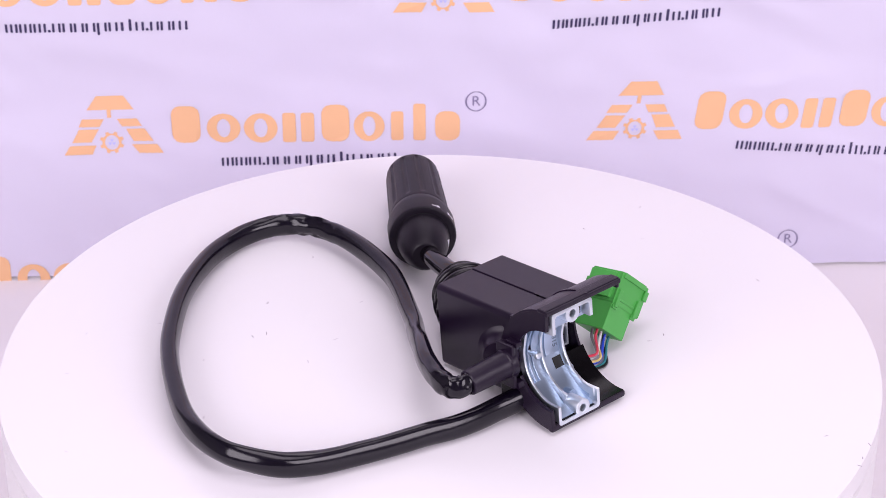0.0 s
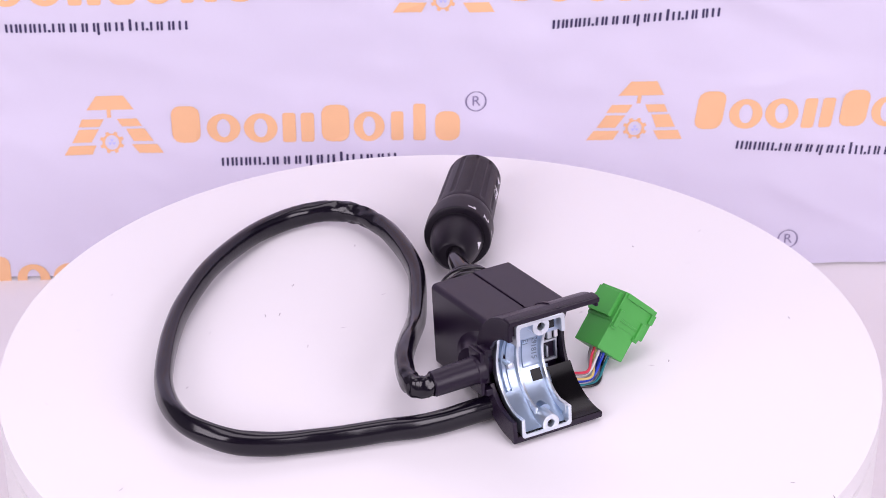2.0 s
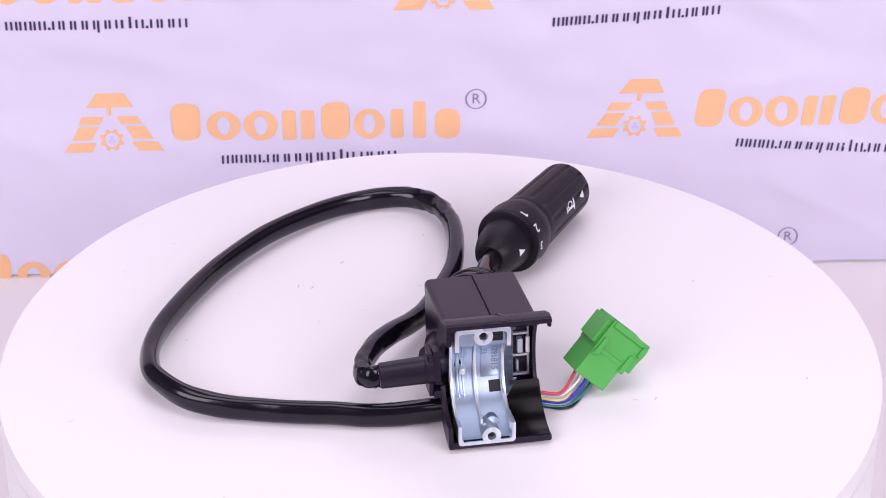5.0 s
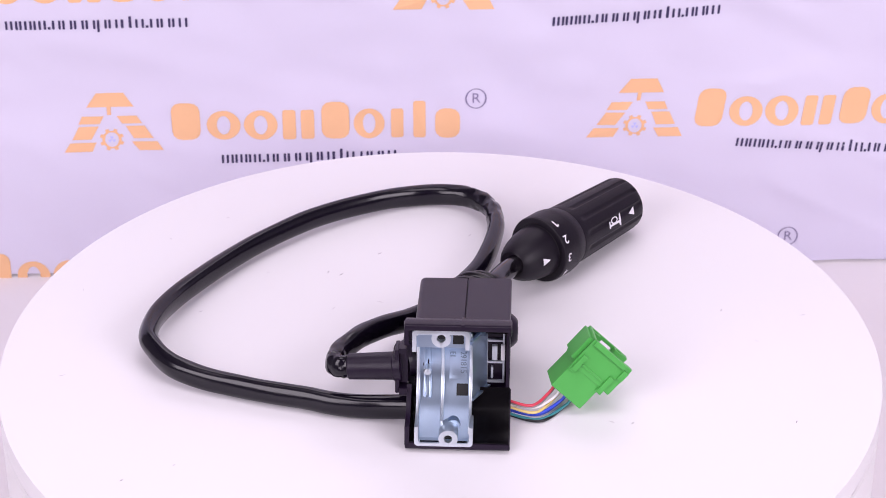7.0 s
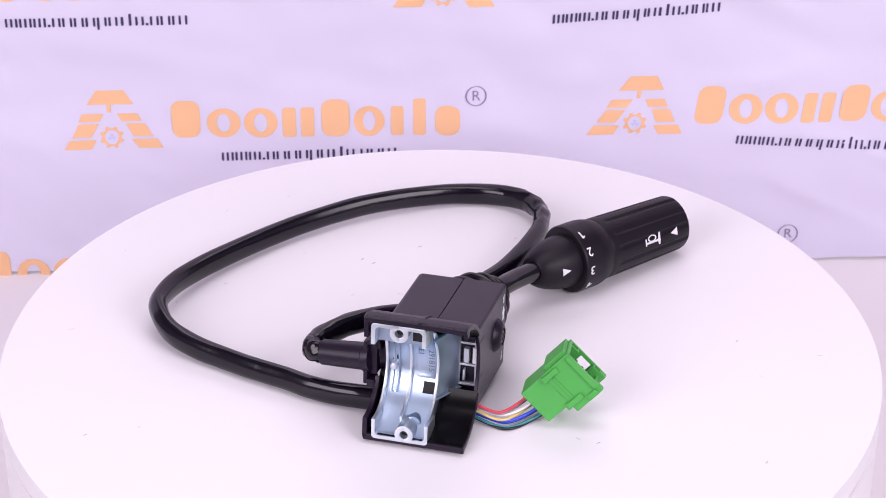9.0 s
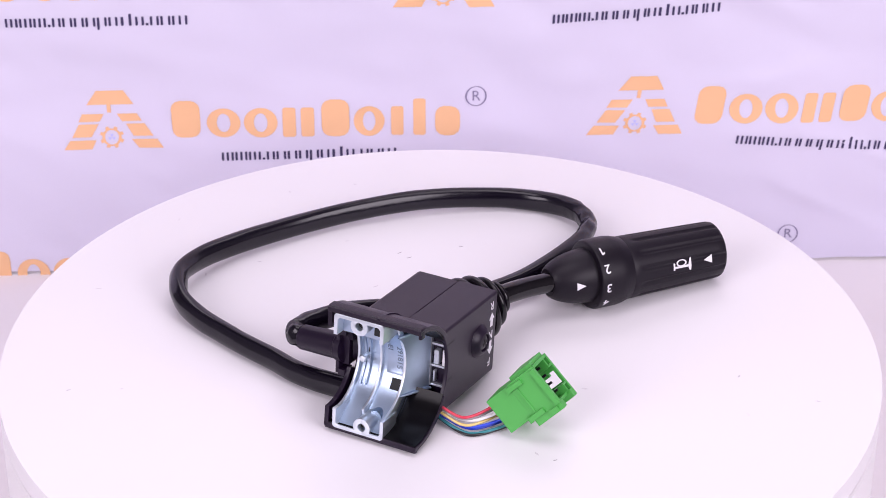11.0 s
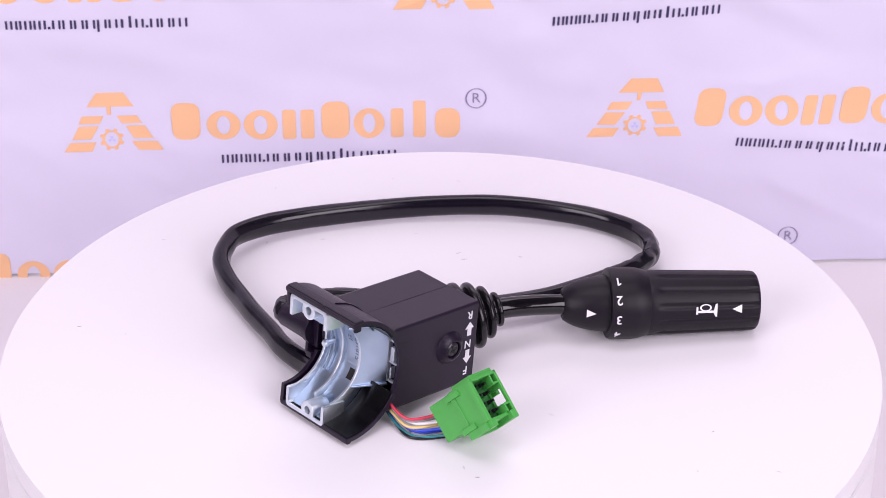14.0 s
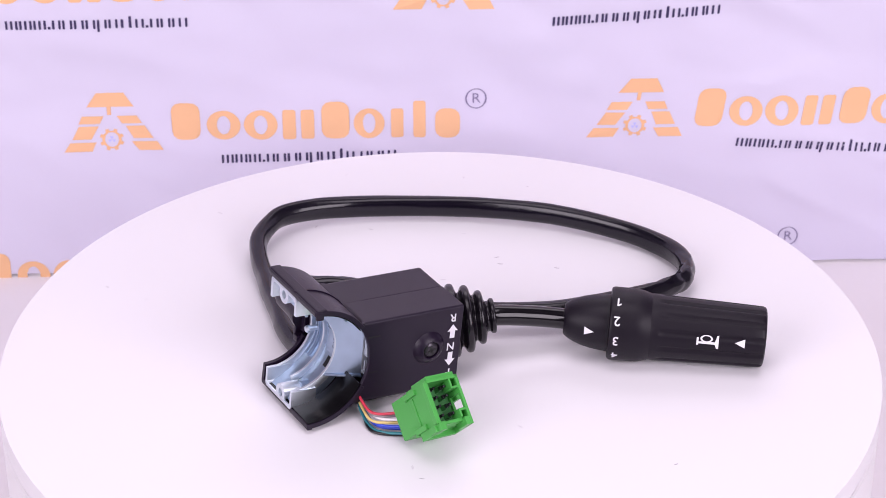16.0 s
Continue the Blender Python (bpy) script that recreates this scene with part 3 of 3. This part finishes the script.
CABLE = [(-49.5, -71.6, 32.2), (-55, -70.6, 31.6), (-57, -65, 30.8), (-54.5, -54, 30), (-45, -35.4, 28), (-32, -17.5, 24), (-19, -0.5, 18), (-7, 14.5, 15), (4, 31.5, 14), (14, 48, 13.6), (23.1, 66, 13.4),
         (30.5, 91.6, 13.2), (34.6, 117, 12.4), (34.4, 136, 11.6), (31, 151, 10.8), (21, 163, 10), (5, 170.6, 8.6), (-13.1, 171.6, 7.6), (-34.9, 165.0, 8.2), (-57.9, 152.2, 9.2), (-79.2, 136.9, 10),
         (-98.3, 119.6, 9.8), (-116.3, 100.6, 9.2), (-132.6, 78.4, 9.2), (-147.6, 53.6, 9.8), (-157.8, 33, 10.6), (-164.4, 10.6, 12.2), (-165.2, -10.7, 13.4), (-158.9, -24.8, 12.4), (-150.6, -35, 10.8),
         (-140.2, -41.5, 9.2), (-127.2, -47, 7.8), (-114.3, -51.2, 7.2), (-99.6, -56.6, 7.2), (-87.5, -60.4, 7.2), (-73.7, -64.5, 7.4), (-57.7, -70.0, 7.2), (-43.4, -73, 7.4), (-28.7, -75, 8.4), (-14, -79, 11)]


def build_cable():
    def crumple(s, a):
        k = noise.noise((s * 60, math.cos(a) * 1.2, math.sin(a) * 1.2))
        near = max(0.0, 1 - s / 0.12) ** 0.6 + 1.5 * max(0.0, 1 - abs(s - 0.36) / 0.06)
        fold = 1 - 2 * abs(noise.noise((s * 48, math.cos(a) * 1.1, math.sin(a) * 1.1 + 4)))
        edge = 0.035 * math.cos(4 * (a - 0.785 - 1.2 * math.sin(s * 9)))
        return 1 + 0.02 * k - edge - 0.20 * near * max(0.0, fold - 0.35) + 0.05 * near * k
    part("cable", tube(CABLE, 5.4, 7.0, 24, 8, crumple), M_SLEEVE, selector, "thick glossy black sleeved cable in a loop")


def build_lever():
    rear = BODY @ Vector((8, 90.6, -1))
    out = Vector((29.2, 17.5, 29.8))
    boot = [(0, 21), (1.6, 21.4), (3.2, 20.6), (4.4, 17.2), (5.6, 17.0), (7.2, 20.2), (9, 20.8), (10.8, 20), (12.2, 15.8), (13.4, 15.6), (15, 18.4), (16.8, 19), (18.6, 18), (20, 13.4), (21.2, 13),
            (22.6, 14.8), (24.2, 15.2), (25.6, 14), (26.8, 9.2), (28.4, 8.6), (29.6, 9.8), (31.2, 9.8), (31.8, 8.6), (31.8, 6)]
    m = along(rear, out)
    # the boot's foot is square to the housing, its mouth follows the lever
    bm = lathe([(max(0.0, p.x), p.y) for p in spline([(a, b, 0) for a, b in boot], 4)], 48)
    length = (out - rear).length
    for v in bm.verts:
        v.co.x *= length / 31.8
    part("boot", bm, M_RUBBER, selector, "black ribbed rubber boot", m=m)
    rod = [rear, (22, 2, 29), tuple(out), (35.6, 35, 27), (42.5, 51, 23.8), (49, 61.5, 22), (57, 73, 21)]
    part("lever_rod", tube(rod, 5.9, 5.9, 24, 8), M_ROD, selector, "glossy black steel rod")
    rim, tip = Vector((58.9, 75.7, 20.8)), Vector((114.2, 142.9, 17.1))
    g = along(rim, tip)
    neck = part("grip_neck", lathe([(-25.2, 6.2), (-25.6, 8.0), (-25.0, 9.2), (-22.5, 10.9), (-19, 12.6), (-15, 14.0), (-10, 15.2), (-5, 15.9), (-1, 16.2), (1, 16.2)], 56), M_GRIP, selector, m=g)
    ring = part("selector_ring", lathe([(0, 15.6), (-0.2, 18.8), (0.4, 20.2), (1.8, 20.75), (14, 20.75), (18, 20.2), (23.5, 18.6), (25, 17)], 72), M_GRIP, selector, m=g)
    # dark band painted as the shade between neck and ring
    part("ring_gap_shade", lathe([(-0.5, 16.4), (0.4, 16.4)], 48), M_SLOT_SHADE, ring, m=g)

    def flutes(x, a):
        depth = max(0.0, min(1.0, (x - 27) / 4)) * max(0.0, min(1.0, (86.5 - x) / 1.0))
        w = (a / (2 * math.pi) * 12 + 0.9) % 1.0
        groove = math.sin(math.pi * w / 0.34) ** 0.5 if w < 0.34 else 0.0
        return -0.9 * depth * groove
    body = [(20, 17.6), (23, 18.7), (25, 18.8), (27, 18.8), (28, 18.75), (30, 18.7), (32, 18.65), (45, 18.3), (65, 17.8), (80, 17.4), (85.2, 17.2), (86.6, 16.8), (87.3, 16.0), (87.5, 15)]
    grip = part("grip", lathe(body, 192, flutes), M_GRIP, selector, "black fluted twist grip", m=g)

    def printed(bm, x, angle, radius, name, parent, label):
        # printed upside down: the text runs towards the neck
        for v in bm.verts:
            v.co.x = -v.co.x
        bmesh.ops.triangulate(bm, faces=bm.faces[:])
        bmesh.ops.subdivide_edges(bm, edges=bm.edges[:], cuts=2, use_grid_fill=True)
        part(name, wrap(bm, x, angle, radius), M_PRINT, parent, label, smooth=False, m=g)
    for text, deg in (("1", 117), ("2", 148), ("3", 180), ("4", 211)):
        one = prism([(-0.35, -2.6), (0.6, -2.6), (0.6, 2.6), (-0.35, 2.6)], -0.05, 0.05)
        merge(one, prism([(-0.35, 2.6), (-0.35, 1.5), (-1.7, 0.8), (-1.7, 1.7)], -0.05, 0.05))
        printed(one if text == "1" else lettering(text, 7.6, 0.05, 0.08), 4.2, deg - 3, 20.82, "numeral", ring, "white printed numeral " + text)
    printed(prism([(2.6, -2.4), (2.6, 2.4), (-2.8, 0)], -0.05, 0.08), -11.0, 172, lambda q: 15.1 + (q + 11.0) * 0.19, "pointer_mark", neck, "white printed triangle")
    printed(prism([(-2.8, -2.6), (-2.8, 2.6), (2.8, 0)], -0.05, 0.06), 73.0, 165, 17.66, "pointer_mark", grip, "white printed triangle")
    # horn sign: bell, tube and coil
    bm = prism([(6.0, -2.0), (4.9, -2.0), (4.9, 2.4), (6.0, 2.4)], -0.05, 0.06)
    merge(bm, prism([(4.9, 0.3), (-4.3, 0.2), (-4.3, 1.6), (4.9, 1.5)], -0.05, 0.06))
    merge(bm, prism([(-4.3, 0.0), (-5.2, -3.4), (-6.3, -3.9), (-6.3, 4.1), (-5.2, 3.9), (-4.3, 1.8)], -0.05, 0.06))
    loop = bmesh.new()
    ring_plate(0.5, -1.5, 3.5, 2.1, 1.05, loop, 24)
    for v in loop.verts:
        v.co.z = 0.06
    merge(bm, loop)
    printed(bm, 55.0, 166, lambda q: 18.15 - (q - 55.0) * 0.025, "horn_mark", grip, "white printed horn sign")


# connector axes: x from the wires to the mouth, y away from the latch face, z up
PLUG = Matrix.Translation((78.9, -57.7, 22.3)) @ Matrix(((0.6763, -0.0645, -0.7338), (0.1775, 0.9811, 0.0773), (0.7149, -0.1825, 0.675))).to_4x4()


def build_plug():
    bm = block(-17.6, 2, -10.4, 10.4, -10.8, 10.8, 0.6)
    body = part("plug_body", bm, M_GREEN, selector, "green nylon wire connector", m=PLUG)
    for name, b in (("hood_wall", (-1, 17.6, -10.9, -9.2, -16.6, 11.2)), ("hood_wall", (-1, 17.6, -10.6, 10.6, 9.4, 11.2)), ("hood_wall", (-1, 15, -10.6, 10.6, -13.6, -11.8)),
                    ("hood_wall", (-1, 7.2, 9.0, 10.8, -16.6, 11.2)), ("hood_wall", (7.0, 17.6, 9.0, 10.8, 1.0, 11.2)), ("hood_wall", (7.0, 17.6, 9.0, 10.8, -16.6, -6.6)),
                    ("hood_wall", (15.6, 17.6, 9.0, 10.8, -7, 1.4)), ("collar", (-1.5, 1.5, -10.7, 10.7, -16.6, 10.9)), ("guide", (8, 17.4, -10.6, -6.4, -16.6, -12)),
                    ("guide", (8, 17.4, 6.4, 10.6, -16.6, -12)), ("flange", (1, 16, -8, 10, 10.8, 13.4)), ("ear", (2, 11, 10.6, 13.2, -1, 11)), ("ear", (9, 15, -12.4, -10.7, -16.4, -13)),
                    ("guide", (9.6, 17.4, 4.6, 5.8, 4.4, 9.6)), ("guide", (9.6, 17.4, 4.6, 9.2, 4.0, 5.2)), ("guide", (9.6, 17.4, 4.6, 5.8, -12, -8)), ("guide", (9.6, 17.4, 4.6, 9.2, -8.4, -7.2))):
        part(name, block(*b, 0.3), M_GREEN, body, m=PLUG)
    for z in (8.4, -11.0):
        clip = block(-3.0, 7.5, -12.4, -10.2, z - 1.5, z + 1.5, 0.3)
        merge(clip, block(-4.2, -1.8, -11.6, -10.2, z - 2.0, z + 2.0, 0.3))
        part("latch", clip, M_GREEN, body, m=PLUG)
    part("hood_edge", block(14.6, 17.7, -12.2, -10.5, -12.6, 9.8, 0.35), M_GREEN, body, m=PLUG)
    part("hood_edge", block(1.6, 3.0, -11.5, -10.5, -9.0, 6.4, 0.3), M_GREEN, body, m=PLUG)
    part("plug_core", block(1, 5.5, -9.4, 9.2, -11.8, 9.6), M_GREEN_IN, body, m=PLUG)
    for row in (-3.4, 3.4):
        for k in range(4):
            z = -8 + 5 * k
            finger = part("socket_finger", block(4, 9.5, row - 1.0, row + 1.0, z - 1.3, z + 1.3, 0.3), M_GREEN_IN, body, m=PLUG)
            pin = block(9, 13.6, row - 0.55, row + 0.55, z - 0.7, z + 0.7, 0.2)
            merge(pin, block(9, 11.2, row - 1.0, row + 0.2, z - 1.1, z + 1.1, 0.2))
            part("contact_pin", pin, M_SCREW, finger, "dull dark metal contact", m=PLUG)
    colors = (("red", (0.62, 0.04, 0.08)), ("grey", (0.30, 0.27, 0.29)), ("white", (0.8, 0.78, 0.8)), ("yellow", (0.72, 0.55, 0.2)), ("blue", (0.03, 0.07, 0.62)),
              ("deep_blue", (0.02, 0.05, 0.5)), ("teal", (0.03, 0.22, 0.25)), ("black", (0.006, 0.006, 0.008)))
    for k, (name, c) in enumerate(colors):
        mat = material(name + "_wire", c, 0.35, vary=0.05)
        z = 7.6 - 2.1 * k
        end = PLUG @ Vector((-16.5, -4.5 + 5.2 * (k % 2), z))
        before = PLUG @ Vector((-22.5, -4.8 + 4.2 * (k % 2), z * 0.95 - 0.6))
        start = Vector((30, -73.0 - 0.9 * (k % 2), 15 - 1.15 * k))
        low = max(1.2, 9.5 - 1.35 * k)
        first = Vector((39, -76.2 + 0.7 * (k % 3), max(1.4, 12.2 - 1.35 * k)))
        mid = Vector((50 + 0.7 * k, -75.4 + 1.1 * (k % 3) - 0.25 * k - (2.2 if k == 7 else 0), low))
        before.z = max(before.z, 1.6)
        part("wire", tube([start, first, mid, before, end], 0.8, 0.8, 10, 10), mat, selector, name + " insulated wire")


build_housing()
build_clamp()
build_bracket()
build_gland()
build_cable()
build_lever()
build_plug()


# ---------------------------------------------------------------- what moves
def motions():
    rows = [(t, pose(0, 0, 0, 0, 0, a)) for t, a in TURN]
    walk(turntable, rows)
    walk(selector, rows)


motions()
